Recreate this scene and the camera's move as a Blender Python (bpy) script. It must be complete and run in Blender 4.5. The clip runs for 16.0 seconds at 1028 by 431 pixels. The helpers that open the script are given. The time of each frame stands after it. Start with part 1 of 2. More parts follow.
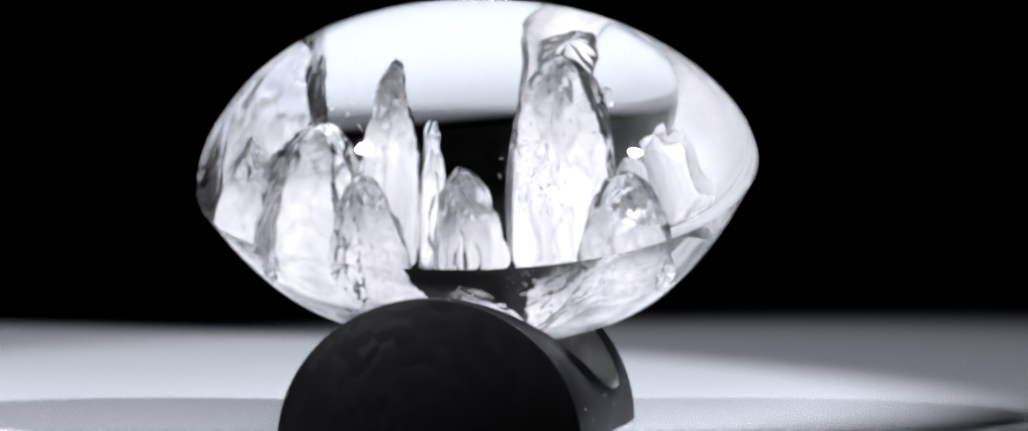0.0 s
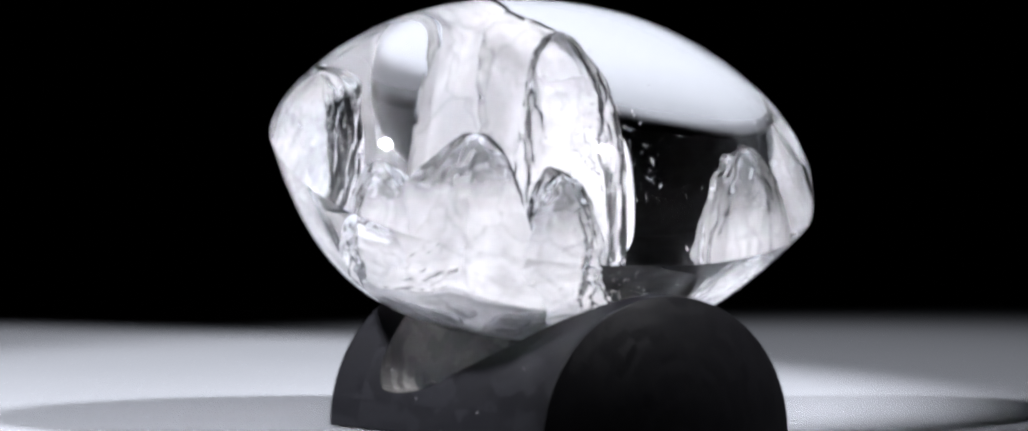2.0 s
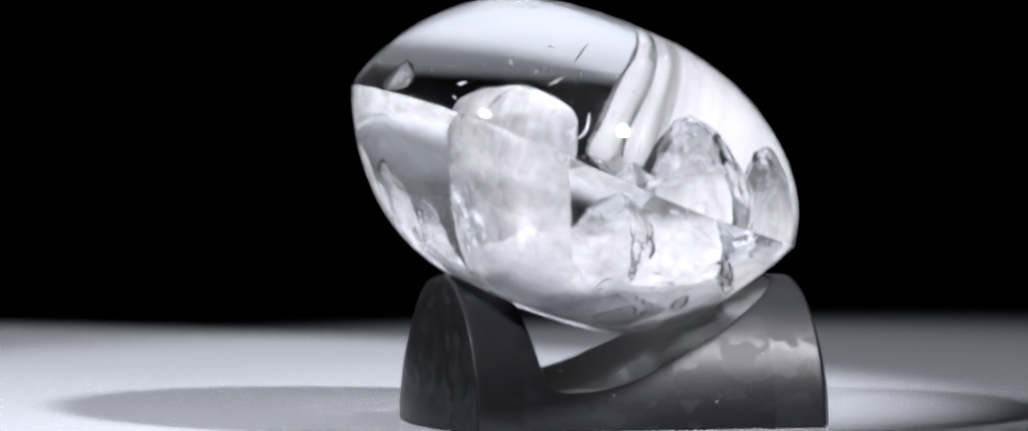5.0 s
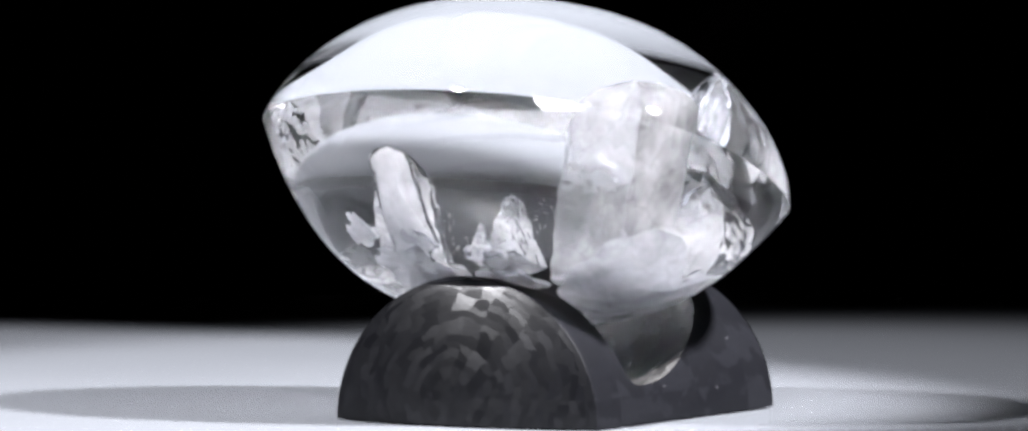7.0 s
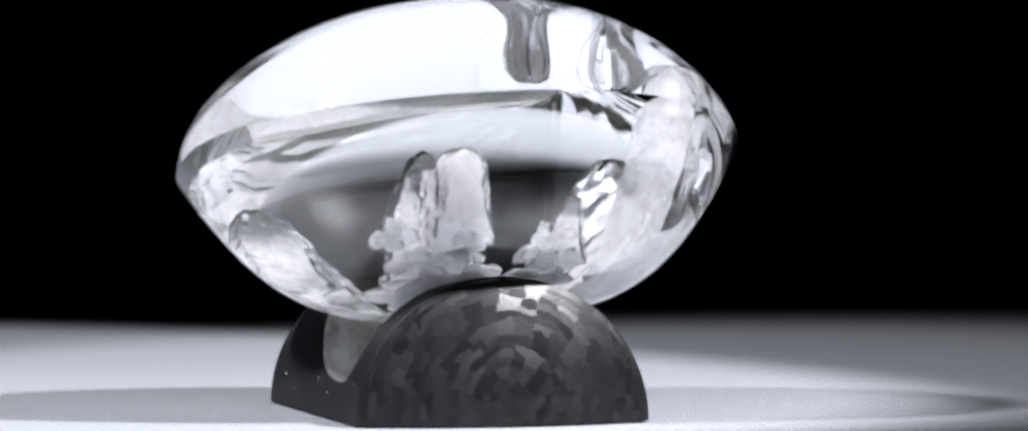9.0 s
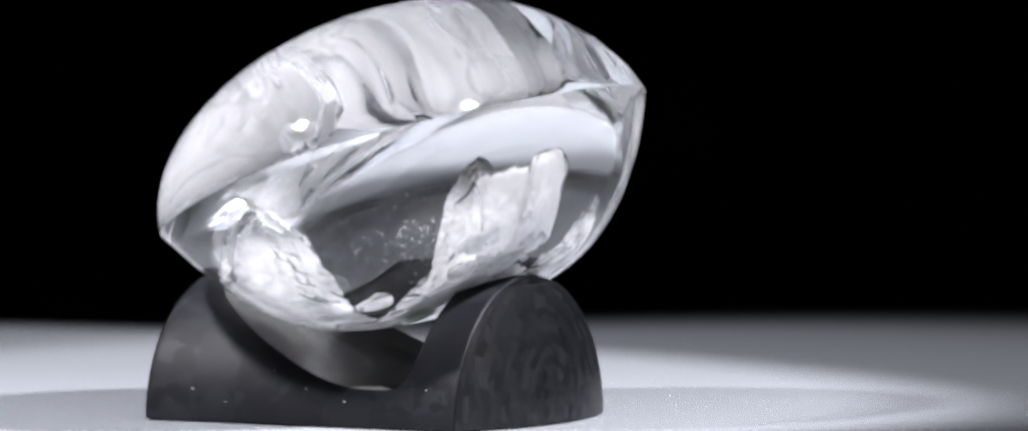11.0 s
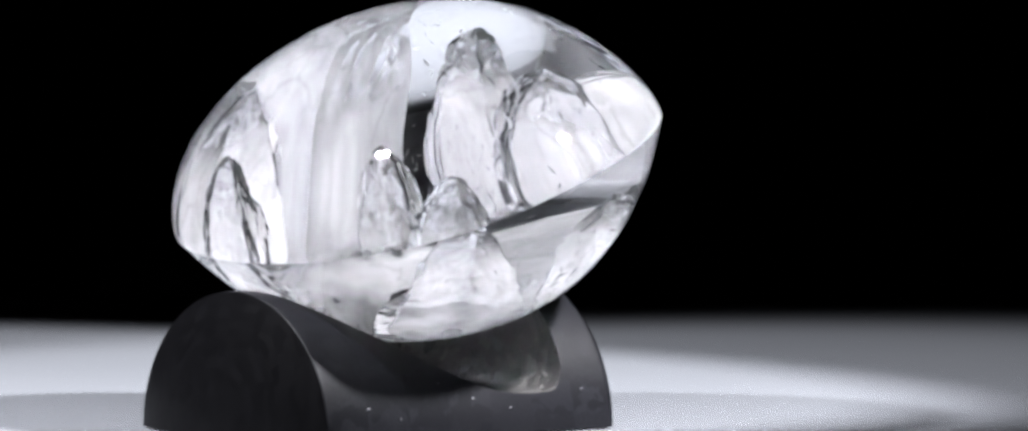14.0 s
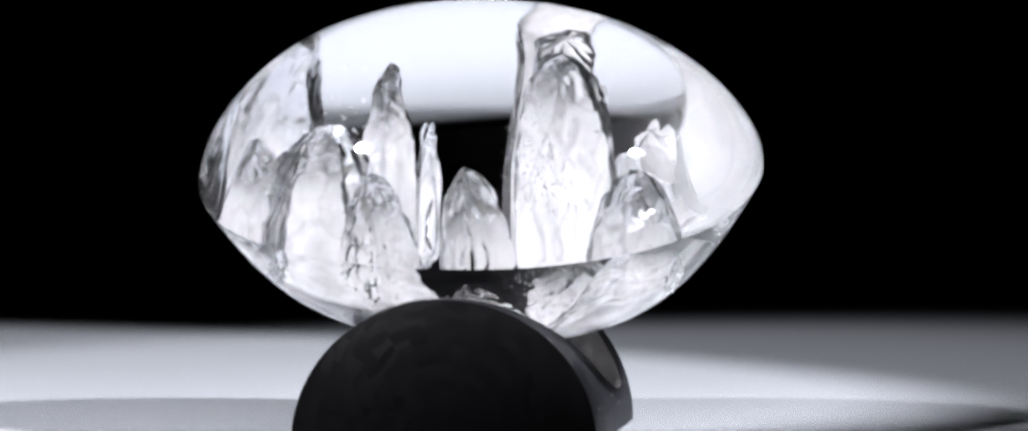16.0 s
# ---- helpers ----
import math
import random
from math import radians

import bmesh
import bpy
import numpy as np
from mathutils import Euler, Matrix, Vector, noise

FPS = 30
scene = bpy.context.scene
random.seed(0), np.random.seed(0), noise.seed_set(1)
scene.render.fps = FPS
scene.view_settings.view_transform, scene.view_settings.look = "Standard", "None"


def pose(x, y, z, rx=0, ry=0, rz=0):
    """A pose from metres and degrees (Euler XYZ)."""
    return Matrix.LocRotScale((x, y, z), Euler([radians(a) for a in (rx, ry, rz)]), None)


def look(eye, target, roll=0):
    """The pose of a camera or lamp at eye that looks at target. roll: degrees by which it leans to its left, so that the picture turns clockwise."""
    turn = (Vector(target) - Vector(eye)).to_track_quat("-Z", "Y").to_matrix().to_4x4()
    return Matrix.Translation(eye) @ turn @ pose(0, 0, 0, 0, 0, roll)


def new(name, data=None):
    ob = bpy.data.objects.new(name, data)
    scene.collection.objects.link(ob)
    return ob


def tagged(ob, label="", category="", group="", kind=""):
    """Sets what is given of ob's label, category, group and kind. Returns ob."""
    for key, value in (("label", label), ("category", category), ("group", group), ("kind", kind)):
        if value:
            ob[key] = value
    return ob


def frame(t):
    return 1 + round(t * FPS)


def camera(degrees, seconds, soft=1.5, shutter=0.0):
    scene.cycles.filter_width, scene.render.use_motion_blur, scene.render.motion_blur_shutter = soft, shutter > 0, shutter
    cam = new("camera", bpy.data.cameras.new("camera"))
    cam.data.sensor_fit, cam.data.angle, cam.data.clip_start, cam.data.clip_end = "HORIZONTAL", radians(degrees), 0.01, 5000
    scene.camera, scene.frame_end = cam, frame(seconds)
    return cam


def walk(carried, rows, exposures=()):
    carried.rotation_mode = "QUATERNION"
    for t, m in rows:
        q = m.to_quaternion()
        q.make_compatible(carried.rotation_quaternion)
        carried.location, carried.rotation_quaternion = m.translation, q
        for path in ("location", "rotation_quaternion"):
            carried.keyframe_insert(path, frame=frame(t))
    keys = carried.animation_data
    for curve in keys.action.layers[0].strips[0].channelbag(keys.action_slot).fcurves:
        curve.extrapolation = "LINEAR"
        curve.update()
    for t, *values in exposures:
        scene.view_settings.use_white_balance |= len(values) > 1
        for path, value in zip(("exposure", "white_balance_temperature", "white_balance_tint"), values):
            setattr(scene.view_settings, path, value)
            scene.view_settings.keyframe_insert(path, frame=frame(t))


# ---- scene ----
from mathutils.bvhtree import BVHTree

U = 0.00014            # metres per plan unit
PERIOD = 15.879        # seconds for one turn of the turntable
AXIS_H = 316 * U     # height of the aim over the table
DIST = 20000 * U

cam = camera(4.4903, 16.0, soft=2.7)
TILT = 0.060678
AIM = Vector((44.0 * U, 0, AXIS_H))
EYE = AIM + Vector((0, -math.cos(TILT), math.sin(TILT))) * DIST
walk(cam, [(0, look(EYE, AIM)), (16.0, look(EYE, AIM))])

# ---- light ----
world = bpy.data.worlds.new("world")
scene.world = world
world.use_nodes = True
world.node_tree.nodes["Background"].inputs[0].default_value = (0.6, 0.65, 0.75, 1)
world.node_tree.nodes["Background"].inputs[1].default_value = 0.0


def spot_lamp(eye, target, watts, cone, edge):
    data = bpy.data.lights.new("spot_lamp", "SPOT")
    data.energy, data.color = watts, (0.955, 0.950, 1.0)
    data.shadow_soft_size, data.spot_size, data.spot_blend = 0.021, radians(cone), edge
    ob = new("spot_lamp", data)
    ob.matrix_world = look(eye, target)
    return ob


spot_lamp((-0.312, -0.189, 0.45), (-0.026, 0.078, 0.0), 61.0, 33.7, 0.45)
spot_lamp((0.312, -0.189, 0.45), (-0.063, 0.091, 0.0), 107.0, 27.1, 0.20)
scene.view_settings.exposure = 0.0


# ---- materials ----
def material(name):
    m = bpy.data.materials.new(name)
    m.use_nodes = True
    nt = m.node_tree
    return m, nt, nt.nodes["Principled BSDF"]


def node(nt, kind, **values):
    n = nt.nodes.new(kind)
    for key, value in values.items():
        n.inputs[key].default_value = value
    return n


def ramp(nt, source, stops):
    n = nt.nodes.new("ShaderNodeValToRGB")
    e = n.color_ramp.elements
    while len(e) < len(stops):
        e.new(0.5)
    for el, (p, c) in zip(e, stops):
        el.position, el.color = p, (*c, 1)
    nt.links.new(source, n.inputs[0])
    return n.outputs[0]


def bump(nt, source, bsdf, strength, distance):
    n = node(nt, "ShaderNodeBump", Strength=strength, Distance=distance)
    nt.links.new(source, n.inputs["Height"])
    nt.links.new(n.outputs[0], bsdf.inputs["Normal"])


def coords(nt):
    return nt.nodes.new("ShaderNodeTexCoord").outputs["Object"]


def mat_table():
    m, nt, b = material("white_acrylic")
    c = coords(nt)
    n = node(nt, "ShaderNodeTexNoise", Scale=9.0, Detail=4.0)
    nt.links.new(c, n.inputs["Vector"])
    nt.links.new(ramp(nt, n.outputs[0], [(0.3, (0.158, 0.167, 0.181)), (0.7, (0.172, 0.181, 0.195))]), b.inputs["Base Color"])
    f = node(nt, "ShaderNodeTexNoise", Scale=60.0, Detail=3.0)
    nt.links.new(c, f.inputs["Vector"])
    bump(nt, f.outputs[0], b, 0.004, 0.0002)
    b.inputs["Roughness"].default_value = 0.24
    b.inputs["Specular IOR Level"].default_value = 0.6
    return m


def mat_dark(name, colour):
    m, nt, b = material(name)
    n = node(nt, "ShaderNodeTexNoise", Scale=3.0, Detail=5.0)
    nt.links.new(coords(nt), n.inputs["Vector"])
    nt.links.new(ramp(nt, n.outputs[0], [(0.3, colour), (0.7, tuple(v * 1.6 for v in colour))]), b.inputs["Base Color"])
    b.inputs["Roughness"].default_value = 0.95
    b.inputs["Specular IOR Level"].default_value = 0.05
    return m


def mat_carbon(name, low, high, rough, gloss, tilt=0.05):
    """Pressed carbon chips: short flakes laid in arcs round the stand's long axis."""
    m, nt, b = material(name)
    c = coords(nt)
    sep = nt.nodes.new("ShaderNodeSeparateXYZ")
    nt.links.new(c, sep.inputs[0])

    def calc(op, a, v):
        n = nt.nodes.new("ShaderNodeMath")
        n.operation = op
        for k, source in enumerate((a, v)):
            if isinstance(source, (int, float)):
                n.inputs[k].default_value = source
            else:
                nt.links.new(source, n.inputs[k])
        return n.outputs[0]

    z = calc("SUBTRACT", sep.outputs["Z"], 0.006)
    r = calc("SQRT", calc("ADD", calc("MULTIPLY", sep.outputs["X"], sep.outputs["X"]), calc("MULTIPLY", z, z)), 0.0)
    bend = node(nt, "ShaderNodeTexNoise", Scale=170.0, Detail=2.0)
    nt.links.new(c, bend.inputs["Vector"])
    bent = nt.nodes.new("ShaderNodeSeparateColor")
    nt.links.new(bend.outputs["Color"], bent.inputs[0])
    warped = calc("ADD", r, calc("MULTIPLY", bent.outputs[0], 0.0050))
    ring = calc("FLOOR", calc("DIVIDE", warped, 0.0017), 0.0)
    turned = calc("ADD", calc("ARCTAN2", z, sep.outputs["X"]), calc("MULTIPLY", bent.outputs[1], 0.35))
    along = calc("FLOOR", calc("ADD", calc("MULTIPLY", turned, calc("ADD", calc("MULTIPLY", ring, 0.30), 0.9)), calc("MULTIPLY", ring, 0.37)), 0.0)
    cell = nt.nodes.new("ShaderNodeCombineXYZ")
    nt.links.new(along, cell.inputs[0])
    nt.links.new(ring, cell.inputs[1])
    nt.links.new(calc("FLOOR", calc("DIVIDE", sep.outputs["Y"], 0.011), 0.0), cell.inputs[2])
    v = nt.nodes.new("ShaderNodeTexWhiteNoise")
    nt.links.new(cell.outputs[0], v.inputs["Vector"])
    chip = nt.nodes.new("ShaderNodeSeparateColor")
    nt.links.new(v.outputs["Color"], chip.inputs[0])
    grain = node(nt, "ShaderNodeTexNoise", Scale=1500.0, Detail=3.0)
    nt.links.new(c, grain.inputs["Vector"])
    level = calc("MULTIPLY", chip.outputs[0], calc("ADD", calc("MULTIPLY", grain.outputs[0], 1.1), 0.45))
    nt.links.new(ramp(nt, level, [(0.25, low), (0.62, tuple(a * 0.75 + d * 0.25 for a, d in zip(low, high))), (1.0, high)]), b.inputs["Base Color"])
    rr = calc("ADD", calc("MULTIPLY", chip.outputs[1], 0.10), rough)
    nt.links.new(rr, b.inputs["Roughness"])
    b.inputs["Specular IOR Level"].default_value = gloss
    lean = nt.nodes.new("ShaderNodeVectorMath")
    lean.operation = "MULTIPLY_ADD"
    nt.links.new(v.outputs["Color"], lean.inputs[0])
    lean.inputs[1].default_value = (tilt, tilt, tilt)
    lean.inputs[2].default_value = (-tilt / 2, -tilt / 2, -tilt / 2)
    added = nt.nodes.new("ShaderNodeVectorMath")
    nt.links.new(nt.nodes.new("ShaderNodeNewGeometry").outputs["Normal"], added.inputs[0])
    nt.links.new(lean.outputs[0], added.inputs[1])
    unit = nt.nodes.new("ShaderNodeVectorMath")
    unit.operation = "NORMALIZE"
    nt.links.new(added.outputs[0], unit.inputs[0])
    bp = node(nt, "ShaderNodeBump", Strength=0.12, Distance=0.0002)
    nt.links.new(grain.outputs[0], bp.inputs["Height"])
    nt.links.new(unit.outputs[0], bp.inputs["Normal"])
    nt.links.new(bp.outputs[0], b.inputs["Normal"])
    return m


def mat_quartz():
    m, nt, b = material("clear_quartz")
    b.inputs["Transmission Weight"].default_value = 1.0
    b.inputs["IOR"].default_value = 1.54
    b.inputs["Roughness"].default_value = 0.0
    b.inputs["Base Color"].default_value = (0.99, 0.992, 1.0, 1)
    return m


def mat_frost(name, milk, rough, mirror=0.9):
    """The ground wall of an air-filled hollow in quartz: part rough dielectric, part milky."""
    m, nt, b = material(name)
    nt.nodes.remove(b)
    out = nt.nodes["Material Output"]
    c = coords(nt)
    fine = node(nt, "ShaderNodeTexNoise", Scale=420.0, Detail=5.0)
    broad = node(nt, "ShaderNodeTexNoise", Scale=70.0, Detail=3.0)
    for n in (fine, broad):
        nt.links.new(c, n.inputs["Vector"])
    glass = node(nt, "ShaderNodeBsdfGlass", IOR=0.65, Roughness=rough)
    rim = node(nt, "ShaderNodeBsdfGlossy", Roughness=0.04)
    rim.inputs["Color"].default_value = (0.97, 0.975, 1.0, 1)
    glass.inputs["Color"].default_value = (0.98, 0.985, 1.0, 1)
    white = node(nt, "ShaderNodeBsdfDiffuse")
    white.inputs["Color"].default_value = (0.91, 0.912, 0.92, 1)
    through_white = node(nt, "ShaderNodeBsdfTranslucent")
    through_white.inputs["Color"].default_value = (0.91, 0.912, 0.92, 1)
    milky = node(nt, "ShaderNodeMixShader", Fac=0.52)
    nt.links.new(white.outputs[0], milky.inputs[1])
    nt.links.new(through_white.outputs[0], milky.inputs[2])
    mix = node(nt, "ShaderNodeMixShader")
    level = nt.nodes.new("ShaderNodeMapRange")
    level.inputs["From Min"].default_value, level.inputs["From Max"].default_value = 0.35, 0.65
    level.inputs["To Min"].default_value, level.inputs["To Max"].default_value = max(milk - 0.3, 0.0), min(milk + 0.3, 1.0)
    stretched = nt.nodes.new("ShaderNodeMapping")
    stretched.inputs["Scale"].default_value = (1.0, 1.0, 0.16)
    nt.links.new(c, stretched.inputs["Vector"])
    streak = node(nt, "ShaderNodeTexNoise", Scale=900.0, Detail=4.0, Roughness=0.65)
    nt.links.new(stretched.outputs[0], streak.inputs["Vector"])
    blend = nt.nodes.new("ShaderNodeMix")
    blend.inputs[0].default_value = 0.12
    nt.links.new(broad.outputs[0], blend.inputs[2])
    nt.links.new(streak.outputs[0], blend.inputs[3])
    nt.links.new(blend.outputs[0], level.inputs["Value"])
    # clear fissures between frosted patches
    torn = nt.nodes.new("ShaderNodeVectorMath")
    torn.operation = "MULTIPLY_ADD"
    nt.links.new(fine.outputs["Color"], torn.inputs[0])
    torn.inputs[1].default_value = (0.0045, 0.0045, 0.0045)
    nt.links.new(c, torn.inputs[2])
    patch_edge = node(nt, "ShaderNodeTexVoronoi", Scale=105.0)
    patch_edge.feature = "DISTANCE_TO_EDGE"
    nt.links.new(torn.outputs[0], patch_edge.inputs["Vector"])
    fissure = nt.nodes.new("ShaderNodeMapRange")
    fissure.interpolation_type = "SMOOTHSTEP"
    fissure.inputs["From Max"].default_value, fissure.inputs["To Min"].default_value = 0.04, 0.8
    nt.links.new(patch_edge.outputs["Distance"], fissure.inputs["Value"])
    cover = nt.nodes.new("ShaderNodeMath")
    cover.operation = "MULTIPLY"
    nt.links.new(level.outputs[0], cover.inputs[0])
    nt.links.new(fissure.outputs[0], cover.inputs[1])
    # the frost thins out towards the polished tips
    rise = nt.nodes.new("ShaderNodeAttribute")
    rise.attribute_name = "rise"
    uneven = nt.nodes.new("ShaderNodeMath")
    uneven.operation = "MULTIPLY_ADD"
    uneven.inputs[1].default_value = 0.55
    nt.links.new(broad.outputs[0], uneven.inputs[0])
    nt.links.new(rise.outputs["Fac"], uneven.inputs[2])
    thin = nt.nodes.new("ShaderNodeMapRange")
    thin.interpolation_type = "SMOOTHSTEP"
    thin.inputs["From Min"].default_value, thin.inputs["From Max"].default_value = 0.86, 1.14
    thin.inputs["To Min"].default_value, thin.inputs["To Max"].default_value = 1.0, 0.15
    nt.links.new(uneven.outputs[0], thin.inputs["Value"])
    tipped = nt.nodes.new("ShaderNodeMath")
    tipped.operation = "MULTIPLY"
    nt.links.new(cover.outputs[0], tipped.inputs[0])
    nt.links.new(thin.outputs[0], tipped.inputs[1])
    nt.links.new(tipped.outputs[0], mix.inputs[0])
    nt.links.new(glass.outputs[0], mix.inputs[1])
    nt.links.new(milky.outputs[0], mix.inputs[2])
    facing = node(nt, "ShaderNodeLayerWeight", Blend=0.5)
    total = nt.nodes.new("ShaderNodeMapRange")
    total.interpolation_type = "SMOOTHSTEP"
    total.inputs["From Min"].default_value, total.inputs["From Max"].default_value = 0.39, 0.60
    total.inputs["To Max"].default_value = mirror
    nt.links.new(facing.outputs["Facing"], total.inputs["Value"])
    skin = node(nt, "ShaderNodeMixShader")
    nt.links.new(total.outputs[0], skin.inputs[0])
    nt.links.new(mix.outputs[0], skin.inputs[1])
    nt.links.new(rim.outputs[0], skin.inputs[2])
    nt.links.new(skin.outputs[0], out.inputs["Surface"])
    wide = node(nt, "ShaderNodeBump", Strength=0.14, Distance=0.0018)
    crag = node(nt, "ShaderNodeTexVoronoi", Scale=130.0)
    nt.links.new(c, crag.inputs["Vector"])
    nt.links.new(crag.outputs["Distance"], wide.inputs["Height"])
    bp = node(nt, "ShaderNodeBump", Strength=0.3, Distance=0.0003)
    nt.links.new(fine.outputs[0], bp.inputs["Height"])
    nt.links.new(wide.outputs[0], bp.inputs["Normal"])
    # thin healed cracks and growth lines
    bent = nt.nodes.new("ShaderNodeVectorMath")
    bent.operation = "MULTIPLY_ADD"
    nt.links.new(broad.outputs["Color"], bent.inputs[0])
    bent.inputs[1].default_value = (0.012, 0.012, 0.012)
    nt.links.new(c, bent.inputs[2])
    facets = node(nt, "ShaderNodeTexVoronoi", Scale=300.0)
    nt.links.new(bent.outputs[0], facets.inputs["Vector"])
    crisp = node(nt, "ShaderNodeBump", Strength=0.26, Distance=0.0007)
    nt.links.new(facets.outputs["Distance"], crisp.inputs["Height"])
    nt.links.new(bp.outputs[0], crisp.inputs["Normal"])
    lines = node(nt, "ShaderNodeBump", Strength=0.06, Distance=0.0002)
    nt.links.new(streak.outputs[0], lines.inputs["Height"])
    nt.links.new(crisp.outputs[0], lines.inputs["Normal"])
    for n in (glass, white, through_white, rim):
        nt.links.new(lines.outputs[0], n.inputs["Normal"])
    return m


TABLE, QUARTZ = mat_table(), mat_quartz()
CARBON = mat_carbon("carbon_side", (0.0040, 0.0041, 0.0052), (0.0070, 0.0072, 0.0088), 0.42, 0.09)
CARBON_END = mat_carbon("carbon_cut_end", (0.0017, 0.0018, 0.0024), (0.0034, 0.0035, 0.0044), 0.29, 0.30, 0.12)
CARBON_DARK = mat_carbon("carbon_polished_end", (0.0018, 0.0018, 0.0021), (0.0024, 0.0024, 0.0028), 0.30, 0.05)
# same carbon, paler: light passed down by the crystal is put into its colour
CARBON_SEAT_LIT = mat_carbon("carbon_seat_lit", (0.030, 0.0295, 0.029), (0.085, 0.083, 0.081), 0.13, 0.9)
FROST = mat_frost("frosted_quartz", 0.80, 0.06)
FROST_THIN = mat_frost("thin_frost", 0.36, 0.06)
SPARKLE = mat_frost("broken_quartz", 0.55, 0.02, 0.6)
FLAKE = mat_frost("fracture_mirror", 0.3, 0.0)
DUST = mat_dark("pale_dust", (0.10, 0.10, 0.105))
BLACK = mat_dark("black_cloth", (0.05, 0.05, 0.056))


# ---- mesh helpers ----
def link_mesh(name, verts, faces, mat, smooth=True):
    me = bpy.data.meshes.new(name)
    me.from_pydata([tuple(v) for v in verts], [], faces)
    me.update()
    me.materials.append(mat)
    if smooth:
        me.shade_smooth()
    return me


def part(name, me, parent, label=""):
    ob = new(name, me)
    ob.parent = parent
    if label:
        ob["label"] = label
    return ob


def from_bm(name, bm, mat, smooth=False):
    me = bpy.data.meshes.new(name)
    bm.to_mesh(me)
    bm.free()
    me.materials.append(mat)
    if smooth:
        me.shade_smooth()
    return me


def box(name, size, at, mat, bevel=0.0):
    bm = bmesh.new()
    bmesh.ops.create_cube(bm, size=1)
    bmesh.ops.scale(bm, vec=size, verts=bm.verts)
    if bevel:
        bmesh.ops.bevel(bm, geom=bm.edges[:], offset=bevel, segments=6, affect="EDGES", profile=0.5)
    ob = new(name, from_bm(name, bm, mat, bevel > 0))
    ob.location = at
    return ob


# ---- the studio ----
table = box("table_top", (1.7, 1.2, 0.03), (0.0, -0.18, -0.015), TABLE, 0.012)
table.rotation_euler[2] = radians(6)
tagged(table, "glossy white table top lit from above", "table top", kind="structure")
for name, size, at in (("wall_north", (9, 0.1, 3), (0, 4.55, 0.7)), ("wall_south", (9, 0.1, 3), (0, -4.55, 0.7)),
                       ("wall_east", (0.1, 9, 3), (4.55, 0, 0.7)), ("wall_west", (0.1, 9, 3), (-4.55, 0, 0.7)),
                       ("floor", (9, 9, 0.1), (0, 0, -0.85)), ("ceiling", (9, 9, 0.1), (0, 0, 2.25))):
    tagged(box(name, size, at, BLACK), "black cloth studio " + name.split("_")[0], name.split("_")[0], kind="structure")


# ---- the stand ----
SEAT = ((-480, 228), (-451, 222), (-391, 184), (-291, 128), (-181, 77), (-121, 61), (-60, 58), (-36, 66), (-20, 95), (-10, 150), (3, 228))


def cut_height(d):
    """Height of the seat cut along the stand, in plan units."""
    if d >= 3 or d <= -480:
        return 400.0
    k = max(i for i in range(len(SEAT) - 1) if SEAT[i][0] <= d)
    slope = [(SEAT[min(i + 1, 10)][1] - SEAT[max(i - 1, 0)][1]) / (SEAT[min(i + 1, 10)][0] - SEAT[max(i - 1, 0)][0]) for i in (k, k + 1)]
    h = SEAT[k + 1][0] - SEAT[k][0]
    t = (d - SEAT[k][0]) / h
    return ((2 * t ** 3 - 3 * t * t + 1) * SEAT[k][1] + (t ** 3 - 2 * t * t + t) * h * slope[0]
            + (3 * t * t - 2 * t ** 3) * SEAT[k + 1][1] + (t ** 3 - t * t) * h * slope[1])


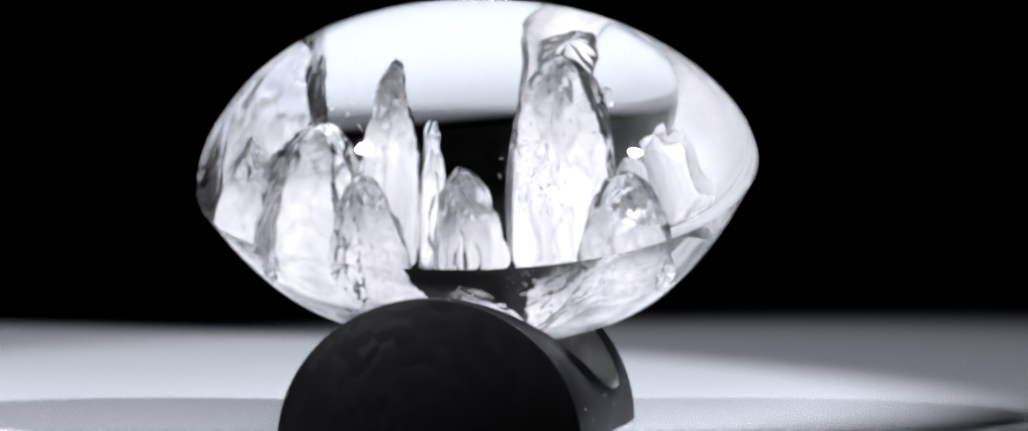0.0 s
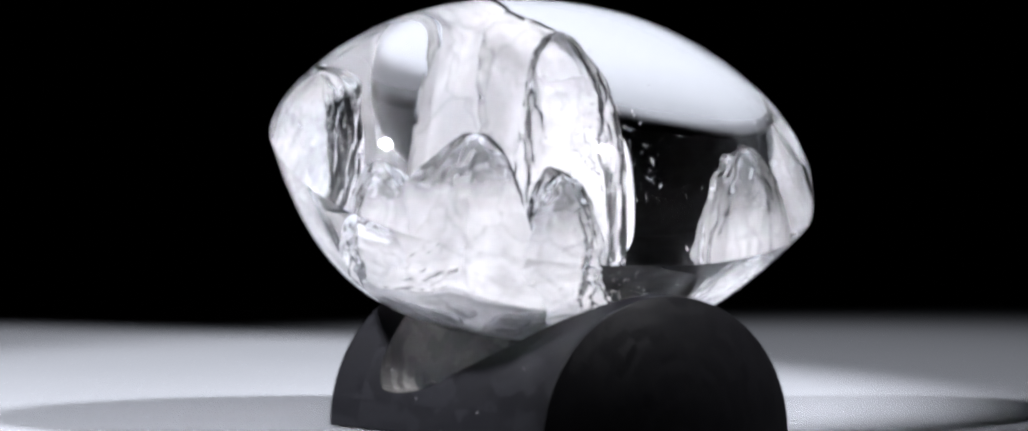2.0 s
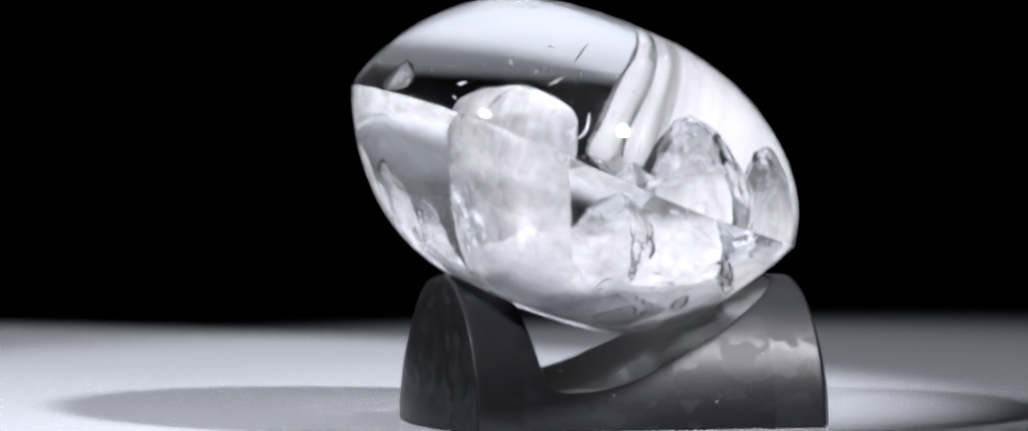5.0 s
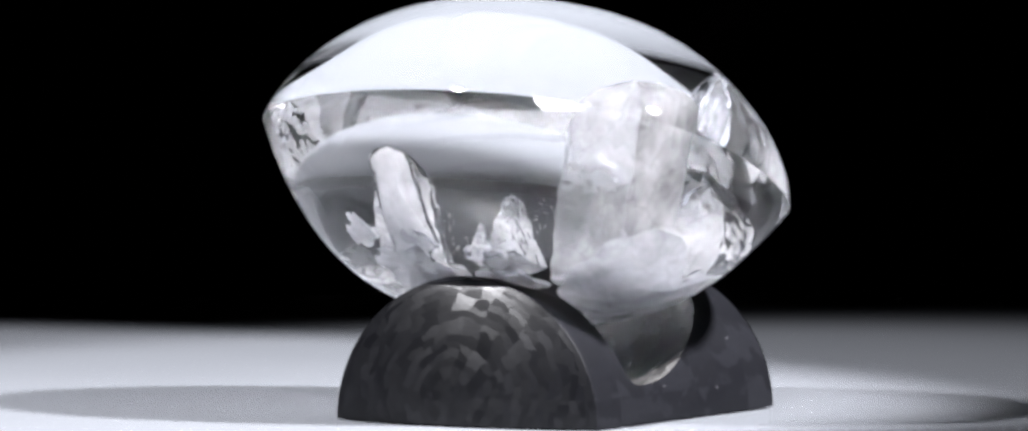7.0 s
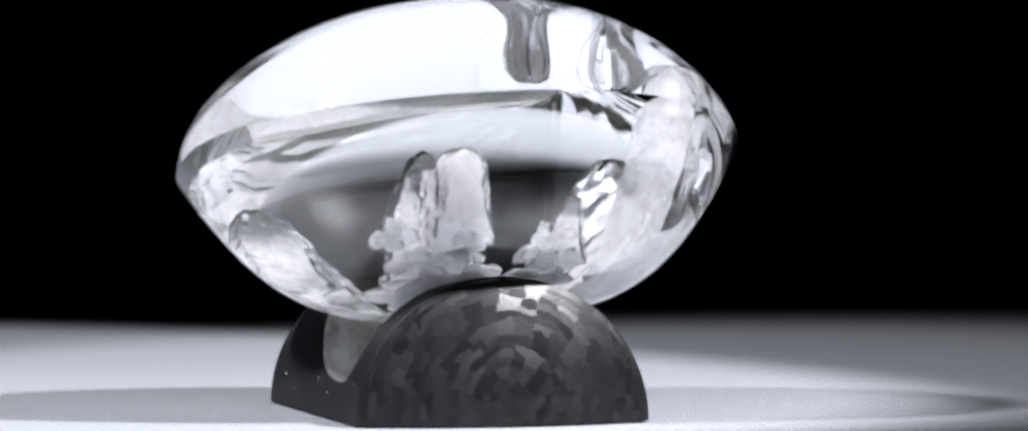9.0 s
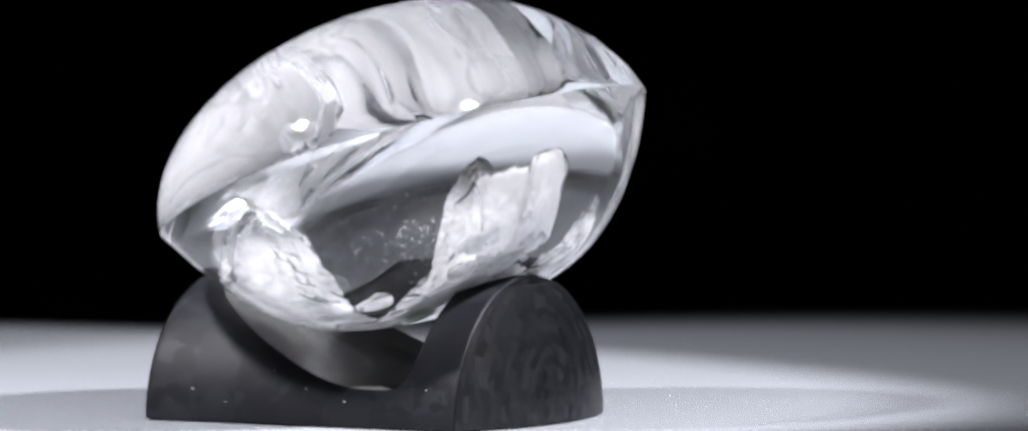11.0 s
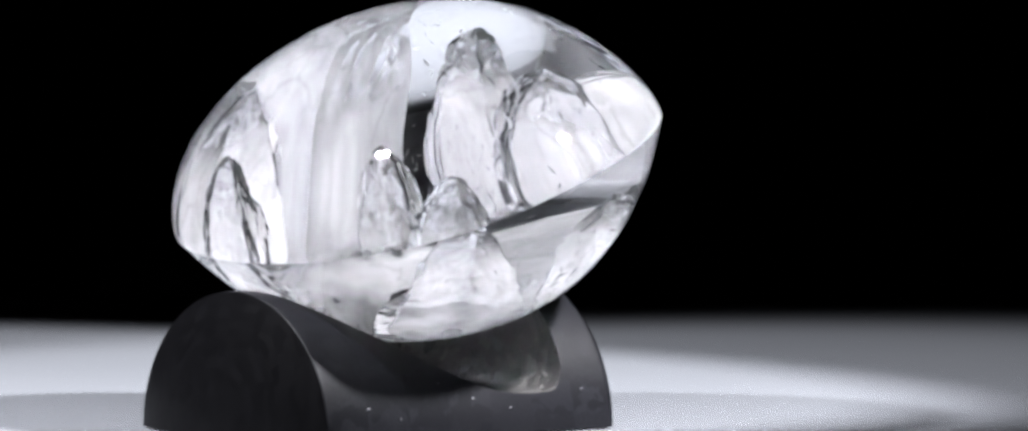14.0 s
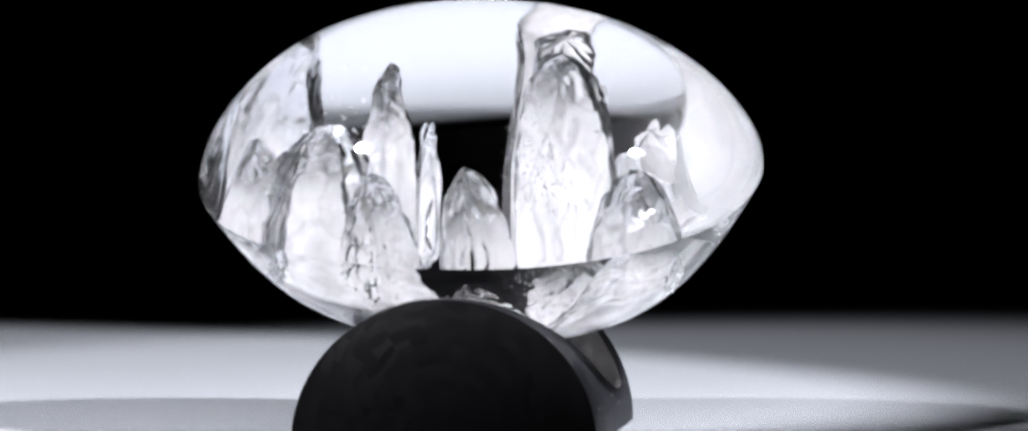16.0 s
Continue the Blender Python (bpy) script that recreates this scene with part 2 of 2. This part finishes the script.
def build_stand():
    d0, d1, rad, bulge = -470.6, 74.5, 230.0, 47.5
    na, nf = 28, 14

    def section(d, s, lift):
        """Half-round section at d, shrunk by s, trimmed by the seat cut."""
        top = 224.0 - 8.0 * min(max((74 - d) / 545, 0.0), 1.0)
        z = min(cut_height(lift), top * s)
        a = math.asin(min(z / (top * s), 1.0))
        pts = [(-rad * s * math.cos(a * k / na), top * s * math.sin(a * k / na)) for k in range(na + 1)]
        w = rad * s * math.cos(a)
        pts += [(-w + 2 * w * k / nf, pts[-1][1]) for k in range(1, nf)]
        pts += [(-x, y) for x, y in reversed(pts[:na + 1])]
        skew = 0.05 * max(0.0, 1 - abs(d + 15) / 80) ** 0.5      # the seat's upright wall stands a little askew
        return [Vector((x * U, (d + skew * x) * U, y * U)) for x, y in pts]

    rows = []
    for k in range(14):
        s = math.sin(math.pi / 2 * (k + 0.3) / 14)
        d = d0 - bulge * (1 - s * s)
        rows.append(section(d, s, d))
    stops = [d0, d0 + 3] + list(np.linspace(d0 + 8, -62, 90)) + list(np.linspace(-60, 6, 60)) + list(np.linspace(8, d1 - 6, 12)) + [d1 - 2.5, d1]
    for d in stops:
        edge = min(d - d0, d1 - d)
        s = 1 - 0.012 * max(0.0, 1 - edge / 5.0) ** 2
        rows.append(section(d, s, d))
    for k in reversed(range(14)):
        s = math.sin(math.pi / 2 * (k + 0.3) / 14)
        rows.append(section(d1 + bulge * (1 - s * s), s, 0))
    ob = tagged(new("crystal_stand"), "black pressed carbon half-round stand with a curved seat cut", "stand")
    n = len(rows[0])
    caps = 14
    last = len(rows) - 1

    def patch(name, mat, pick, ends=(), under=None, label=""):
        verts = [v for r in rows for v in r]
        faces = [(i * n + j, i * n + j + 1, (i + 1) * n + j + 1, (i + 1) * n + j) for i in range(last) for j in range(n - 1) if pick(i, j)]
        faces += [tuple(range(i * n, i * n + n)) for i in ends]
        if under:
            faces.append(tuple(i * n for i in under) + tuple(i * n + n - 1 for i in reversed(under)))
        me = link_mesh(name, verts, faces, mat)
        bm = bmesh.new()
        bm.from_mesh(me)
        bmesh.ops.delete(bm, geom=[v for v in bm.verts if not v.link_faces], context="VERTS")
        bmesh.ops.recalc_face_normals(bm, faces=bm.faces)
        mid = Vector((0, -200 * U, 60 * U))
        if sum((f.calc_center_median() - mid).dot(f.normal) * f.calc_area() for f in bm.faces) < 0 and name != "seat":
            bmesh.ops.reverse_faces(bm, faces=bm.faces)
        if name == "seat" and sum(f.normal.z * f.calc_area() for f in bm.faces) < 0:
            bmesh.ops.reverse_faces(bm, faces=bm.faces)
        for e in bm.edges:
            e.smooth = e.calc_face_angle(0) < radians(28)
        bm.to_mesh(me)
        bm.free()
        return part(name, me, ob, label)

    def is_seat(i, j):
        return na <= j < na + nf and caps <= i < last - caps and rows[i][na].z < 214 * U

    patch("body", CARBON, lambda i, j: caps <= i < last - caps and not is_seat(i, j), under=list(range(len(rows))))
    patch("seat", CARBON_SEAT_LIT, is_seat, label="glossy black curved seat, paled for light through the crystal")
    patch("end_face", CARBON_DARK, lambda i, j: i < caps, ends=(0,), label="smooth black domed end")
    patch("end_face", CARBON_END, lambda i, j: i >= last - caps, ends=(last,), label="domed end with grey carbon chips")
    return ob


STAND_BASE = pose(-9.8 * U, -0.3 * U, 0.0004, 0, 0, -9.0)
stand = build_stand()

# ---- the crystal ----
SEMI_A, SEMI_B = 477.0, 322.0
WAVES = ((-0.0976, -0.0188), (0.0040, 0.0036), (0.0001, 0.0017))
CAP_TOP, CAP_BOTTOM = (234.1, 7.3, -15.0, 2.4361, 0.6329), (229.7, -4.3, 16.9, 3.3579, 0.9885)    # height, apex offset, profile
SWELL_TOP, SWELL_BOTTOM = (-0.0073, 0.0054, -0.0207, 0.0530), (0.0325, -0.0116, 0.0150, -0.0550)
BELLY, KEEL = 0.022, 0.06     # fuller side, fuller underside
RIM = (-0.3, -2.3, 3.5, 2.7)
GEM_BASE = pose(-15.5 * U, -140.2 * U, 389.1 * U, 21.24, -0.68, -10.31)


def gem_ring(o, r, z, h, ox, oy, th):
    return (SEMI_A * o * r * math.cos(th) + ox * z / h, SEMI_B * o * r * math.sin(th) + oy * z / h)


def gem_outline(th):
    off = math.remainder(th - radians(75), 2 * math.pi)
    return (1 + sum(c * math.cos((k + 2) * th) + s * math.sin((k + 2) * th) for k, (c, s) in enumerate(WAVES))
            + BELLY * math.exp(-(off / radians(48)) ** 2))


def build_crystal():
    nt, nr = 224, 56
    verts, faces = [], []
    for sign, (h, ox, oy, p, e), sw in ((1, CAP_TOP, SWELL_TOP), (-1, CAP_BOTTOM, SWELL_BOTTOM)):
        base = len(verts)
        for i in range(nr):
            r = math.sin(math.pi / 2 * (1 - i / nr))
            z = h * max(0.0, 1 - r ** p) ** e
            for j in range(nt):
                th = 2 * math.pi * j / nt
                x, y = gem_ring(gem_outline(th), r, z, h, ox, oy, th)
                swell = sw[0] * math.cos(2 * th) + sw[1] * math.sin(2 * th) + sw[2] * math.cos(th) + sw[3] * math.sin(th)
                if sign < 0:
                    swell += KEEL * max(0.0, math.cos(th - radians(140)))
                rim = RIM[0] * math.cos(2 * th) + RIM[1] * math.sin(2 * th) + RIM[2] * math.cos(3 * th) + RIM[3] * math.sin(3 * th)
                verts.append(Vector((x, y, sign * z * (1 + swell * 4 * r * r * (1 - r * r)) + rim * r ** 3)) * U)
        verts.append(Vector((ox, oy, sign * h)) * U)
        tip = len(verts) - 1
        for i in range(nr - 1):
            for j in range(nt):
                a, b = base + i * nt + j, base + i * nt + (j + 1) % nt
                faces.append((a, b, b + nt, a + nt) if sign > 0 else (b, a, a + nt, b + nt))
        for j in range(nt):
            a, b = base + (nr - 1) * nt + j, base + (nr - 1) * nt + (j + 1) % nt
            faces.append((a, b, tip) if sign > 0 else (b, a, tip))
    me = link_mesh("carved_crystal", verts, faces, QUARTZ)
    bm = bmesh.new()
    bm.from_mesh(me)
    bmesh.ops.remove_doubles(bm, verts=bm.verts, dist=1e-7)
    bmesh.ops.recalc_face_normals(bm, faces=bm.faces)
    for e in bm.edges:
        e.smooth = e.calc_face_angle(0) < radians(25)
    bm.to_mesh(me)
    bm.free()
    return tagged(new("carved_crystal", me), "clear polished quartz with frosted crystal points inside", "crystal")


crystal = build_crystal()


# ---- the frosted hollows inside ----
GEM_TREE = BVHTree.FromPolygons([v.co.copy() for v in crystal.data.vertices], [tuple(p.vertices) for p in crystal.data.polygons])
TO_GEM = GEM_BASE.inverted()


def gem_floor(x, y):
    """Height of the crystal's underside over the plan point, in plan units over the table; None outside."""
    a, b = TO_GEM @ (Vector((x, y, -200)) * U), TO_GEM @ (Vector((x, y, 900)) * U)
    hit = GEM_TREE.ray_cast(a, (b - a).normalized())
    return None if hit[0] is None else (GEM_BASE @ hit[0]).z / U


def kept_in(p, margin=6.0):
    """The crystal-space point p, drawn inside the crystal's skin if it lies too near or past it."""
    at, normal, _, _ = GEM_TREE.find_nearest(p)
    if (p - at).dot(normal) > -margin * U:
        return at - normal * margin * U
    return p


def shaken(p, size, amount, seed):
    n = noise.noise_vector(Vector((p.x, p.y, p.z)) / size + Vector((seed * 7.3, seed * 3.1, seed * 5.7)))
    return p + n * amount


def hollow(name, tip, foot, r_top, r_foot, flat=1.0, turn=0.0, sides=6, point=0.35, dome=None, seed=1, rough=5.0, mat=None, label=""):
    """A drilled hollow from the crystal's underside up to its tip, faceted like a quartz point or with a rounded dome."""
    fx, fy = foot
    zf = (gem_floor(fx, fy) or 150) + 16
    a, b = Vector((fx, fy, zf)), Vector(tip)
    n, m = 96, 60
    rng = random.Random(seed * 13)
    ct, st = math.cos(turn), math.sin(turn)
    planes = [(2 * math.pi * (k + rng.uniform(-0.18, 0.18)) / sides, rng.uniform(0.86, 1.1), min(0.95, max(0.1, point + rng.uniform(-0.14, 0.14))))
              for k in range(sides)]
    verts, faces = [], []
    for i in range(m + 1):
        t = i / m
        c = a.lerp(b, t)
        for j in range(n):
            th = 2 * math.pi * j / n
            if dome:
                if t < 1 - point:
                    r = r_foot + (r_top - r_foot) * (t / (1 - point)) ** 0.7
                else:
                    u = (t - 1 + point) / point
                    r = r_top * (1 - u ** dome[0]) ** dome[1] if i < m else 0.6
                w = math.pi / sides
                r *= 0.1 + 0.9 * math.cos(w) / math.cos((th % (2 * w)) - w)
            else:
                r = 1e9
                for angle, far, p in planes:
                    side = math.cos(th - angle)
                    if side > 0.08:
                        wall = r_foot + (r_top - r_foot) * min(t / (1 - p), 1.0)
                        slope = max((1 - t) / p, 0.0)
                        r = min(r, max(far * wall * min(1.0, slope ** 0.56), 0.6) / side)
            x, y = r * math.cos(th), r * math.sin(th) * flat
            p = Vector((c.x + x * ct - y * st, c.y + x * st + y * ct, c.z))
            p = shaken(p, 60, rough * 1.3, seed)
            p = shaken(p, 19, rough * 0.8, seed + 5)
            p = shaken(p, 8, rough * 0.4, seed + 9)
            verts.append(kept_in(TO_GEM @ (p * U)))
    for i in range(m):
        for j in range(n):
            k = (j + 1) % n
            faces.append((i * n + j, i * n + k, (i + 1) * n + k, (i + 1) * n + j))
    faces.append(tuple(reversed(range(n))))
    faces.append(tuple(range(m * n, m * n + n)))
    me = link_mesh(name, verts, faces, mat or FROST)
    rise = me.attributes.new("rise", "FLOAT", "POINT")
    rise.data.foreach_set("value", [0.0 if dome else i / m for i in range(m + 1) for _ in range(n)])
    bm = bmesh.new()
    bm.from_mesh(me)
    bmesh.ops.recalc_face_normals(bm, faces=bm.faces)
    for e in bm.edges:
        e.smooth = e.calc_face_angle(0) < radians(20)
    bm.to_mesh(me)
    bm.free()
    return part(name, me, crystal, label)


hollow("hollow_point", (98, -15, 431), (92, -30), 46, 60, sides=6, point=0.3, seed=1, label="tall frosted crystal point")
hollow("hollow_point", (-22, -122, 344), (16, -140), 58, 96, sides=5, point=0.5, seed=2)
hollow("hollow_point", (192, -272, 378), (160, -245), 70, 108, sides=6, point=0.5, seed=3, mat=SPARKLE)
hollow("hollow_point", (-216, -196, 428), (-215, -165), 84, 140, turn=0.5, sides=5, point=0.42, seed=4, rough=4.0, label="broad frosted mound")
hollow("hollow_point", (-165, -318, 383), (-118, -235), 58, 90, sides=5, point=0.45, seed=5, rough=6.0)
hollow("hollow_finger", (98, 130, 433), (76, 92), 39, 44, sides=12, point=0.22, dome=(2.0, 0.5), seed=6, rough=2.5, label="rounded frosted finger")
hollow("hollow_column", (-92, 98, 372), (-80, 84), 24, 42, sides=5, point=0.45, seed=13, rough=5.0, mat=FROST_THIN, label="narrow half-clear column")
hollow("hollow_crag", (-52, 112, 325), (-40, 90), 15, 36, sides=4, point=0.6, seed=7, rough=8.0, label="small jagged crag")
hollow("hollow_ridge", (-290, -95, 395), (-215, -80), 66, 88, sides=5, point=0.5, seed=10, rough=4.5)
hollow("hollow_wall", (100, 60, 416), (86, 34), 98, 90, flat=0.36, turn=1.571, sides=8, point=0.14, dome=(2.0, 0.6), seed=14, rough=3.0, label="flat pale frosted wall between two points")
hollow("hollow_slab", (-258, 56, 508), (-195, 20), 92, 80, flat=0.62, turn=-2.44, sides=4, point=0.16, dome=(2.0, 0.6), seed=8, rough=2.5, mat=FROST_THIN, label="wide frosted block")


def bed(cx, cy, rx, ry, thick, seed):
    """A low broken frosted patch that follows the crystal's underside."""
    nr, n = 34, 84
    verts, faces = [], []
    for side in (0, 1):
        for i in range(nr + 1):
            for j in range(n):
                th = 2 * math.pi * j / n
                r = i / nr * (1 + 0.18 * noise.noise(Vector((math.cos(th) * 2, math.sin(th) * 2, seed))))
                x, y = cx + rx * r * math.cos(th), cy + ry * r * math.sin(th)
                lo = gem_floor(x, y)
                lo = 200.0 if lo is None else lo
                lift = 5.0
                if side:
                    cell = noise.cell(Vector((x / 13, y / 13, seed * 1.7)))
                    lift += 2 + thick * (1 - (i / nr) ** 3) * (0.2 + 0.9 * abs(noise.noise(Vector((x / 24, y / 24, seed)))) + 0.5 * abs(noise.noise(Vector((x / 9, y / 9, seed)))) + 0.35 * abs(cell))
                verts.append(kept_in(TO_GEM @ (Vector((x, y, lo + lift)) * U), 4.0))
    off = (nr + 1) * n
    for i in range(nr):
        for j in range(n):
            k = (j + 1) % n
            a = (i * n + j, i * n + k, (i + 1) * n + k, (i + 1) * n + j)
            faces.append(a)
            faces.append(tuple(off + v for v in reversed(a)))
    for j in range(n):
        k = (j + 1) % n
        faces.append((nr * n + j, nr * n + k, off + nr * n + k, off + nr * n + j))
    me = link_mesh("frosted_bed", verts, faces, SPARKLE, False)
    bm = bmesh.new()
    bm.from_mesh(me)
    bmesh.ops.remove_doubles(bm, verts=bm.verts, dist=1e-7)
    bmesh.ops.recalc_face_normals(bm, faces=bm.faces)
    bm.to_mesh(me)
    bm.free()
    return part("frosted_bed", me, crystal, "broken frosted bed along the underside")


bed(20, -40, 115, 78, 9, 1)
bed(-230, 10, 100, 90, 26, 4)


def chip(x, y, r, seed, lift=0.55):
    """An angular broken pit low in the crystal."""
    lo = gem_floor(x, y)
    bm = bmesh.new()
    bmesh.ops.create_icosphere(bm, subdivisions=2, radius=1.0)
    rng = random.Random(seed)
    cuts = [(Vector((rng.uniform(-1, 1), rng.uniform(-1, 1), rng.uniform(-0.5, 1))).normalized(), rng.uniform(0.45, 0.85)) for _ in range(9)]
    stretch = Vector((rng.uniform(0.7, 1.5), rng.uniform(0.7, 1.3), rng.uniform(0.6, 1.2)))
    for v in bm.verts:
        for axis, d in cuts:
            over = v.co.dot(axis) - d
            if over > 0:
                v.co -= axis * over
        p = Vector((v.co.x * stretch.x * r + x, v.co.y * stretch.y * r + y, v.co.z * stretch.z * r + lo + r * lift + 6))
        low = gem_floor(p.x, p.y)
        p.z = max(p.z, (low if low is not None else lo) + 5)
        v.co = kept_in(TO_GEM @ (p * U), 4.0)
    bmesh.ops.recalc_face_normals(bm, faces=bm.faces)
    me = from_bm("hollow_chip", bm, SPARKLE)
    return part("hollow_chip", me, crystal)


rng = random.Random(11)
for k in range(46):
    a, d = rng.uniform(0, 2 * math.pi), math.sqrt(rng.random())
    x, y = -45 + 250 * d * math.cos(a), -150 + 165 * d * math.sin(a)
    near = x + 0.6 * y < -130
    if gem_floor(x, y) is not None:
        chip(x, y, rng.uniform(20, 42) if near else rng.uniform(14, 30), k)

for k in range(12):
    a, d = rng.uniform(0, 2 * math.pi), math.sqrt(rng.random())
    x, y = 150 + 60 * d * math.cos(a), 70 + 50 * d * math.sin(a)
    if gem_floor(x, y) is not None:
        chip(x, y, rng.uniform(10, 20), 100 + k, 0.4)


for k in range(34):
    a, d = rng.uniform(0, 2 * math.pi), math.sqrt(rng.random())
    x, y = 40 + 150 * d * math.cos(a), 50 + 75 * d * math.sin(a)
    if gem_floor(x, y) is not None:
        chip(x, y, rng.uniform(12, 27), 200 + k, 0.3)


def flakes(centre, spread, count, seed):
    """Tiny bright fracture flakes that hang in the clear quartz."""
    r = random.Random(seed)
    verts, faces = [], []
    for _ in range(count):
        c = Vector([centre[k] + spread[k] * r.gauss(0, 0.5) for k in range(3)])
        turn = Euler([r.uniform(0, 6.3) for _ in range(3)]).to_matrix()
        long, wide = r.uniform(0.8, 5.0) * r.uniform(0.5, 1.0), r.uniform(0.35, 1.1)
        shape = [(-long, -wide * 0.4, 0), (long * 0.3, -wide, 0), (long, wide * 0.2, 0), (-long * 0.2, wide, 0)]
        base = len(verts)
        for lift in (-0.3, 0.3):
            verts += [kept_in(TO_GEM @ ((c + turn @ Vector((x, y, lift))) * U)) for x, y, _ in shape]
        faces += [(base + 3, base + 2, base + 1, base), (base + 4, base + 5, base + 6, base + 7)]
        faces += [(base + k, base + (k + 1) % 4, base + 4 + (k + 1) % 4, base + 4 + k) for k in range(4)]
    ob = part("fracture_flakes", link_mesh("fracture_flakes", verts, faces, FLAKE, False), crystal, "tiny bright fracture flakes")
    return tagged(ob, kind="stuff")


flakes((72, -108, 342), (45, 95, 50), 170, 3)
flakes((-150, 120, 325), (50, 50, 60), 70, 4)


def dust_speck(d, height, side, r):
    """A grain of pale dust on the stand's rounded side."""
    bm = bmesh.new()
    bmesh.ops.create_icosphere(bm, subdivisions=1, radius=r * U)
    me = from_bm("dust_speck", bm, DUST)
    e = 230 * math.sqrt(1 - (height / 220) ** 2)
    ob = part("dust_speck", me, stand)
    ob.location = (side * e * U, d * U, height * U)
    ob.scale = (1, 1.6, 1)


for d, height, side, r in ((-190, 55, 1, 1.8), (-390, 48, 1, 2.0), (-330, 30, 1, 1.2), (-120, 38, 1, 1.4), (-250, 80, 1, 1.0), (20, 60, 1, 1.3),
                           (-60, 90, -1, 1.6), (-140, 52, -1, 1.2), (-300, 40, -1, 1.3), (-380, 110, -1, 1.1)):
    dust_speck(d, height, side, r)


def motions():
    for thing, base in ((stand, STAND_BASE), (crystal, GEM_BASE)):
        walk(thing, [(0.5 * k, pose(0, 0, 0, 0, 0, 360 * 0.5 * k / PERIOD) @ base) for k in range(33)])


motions()
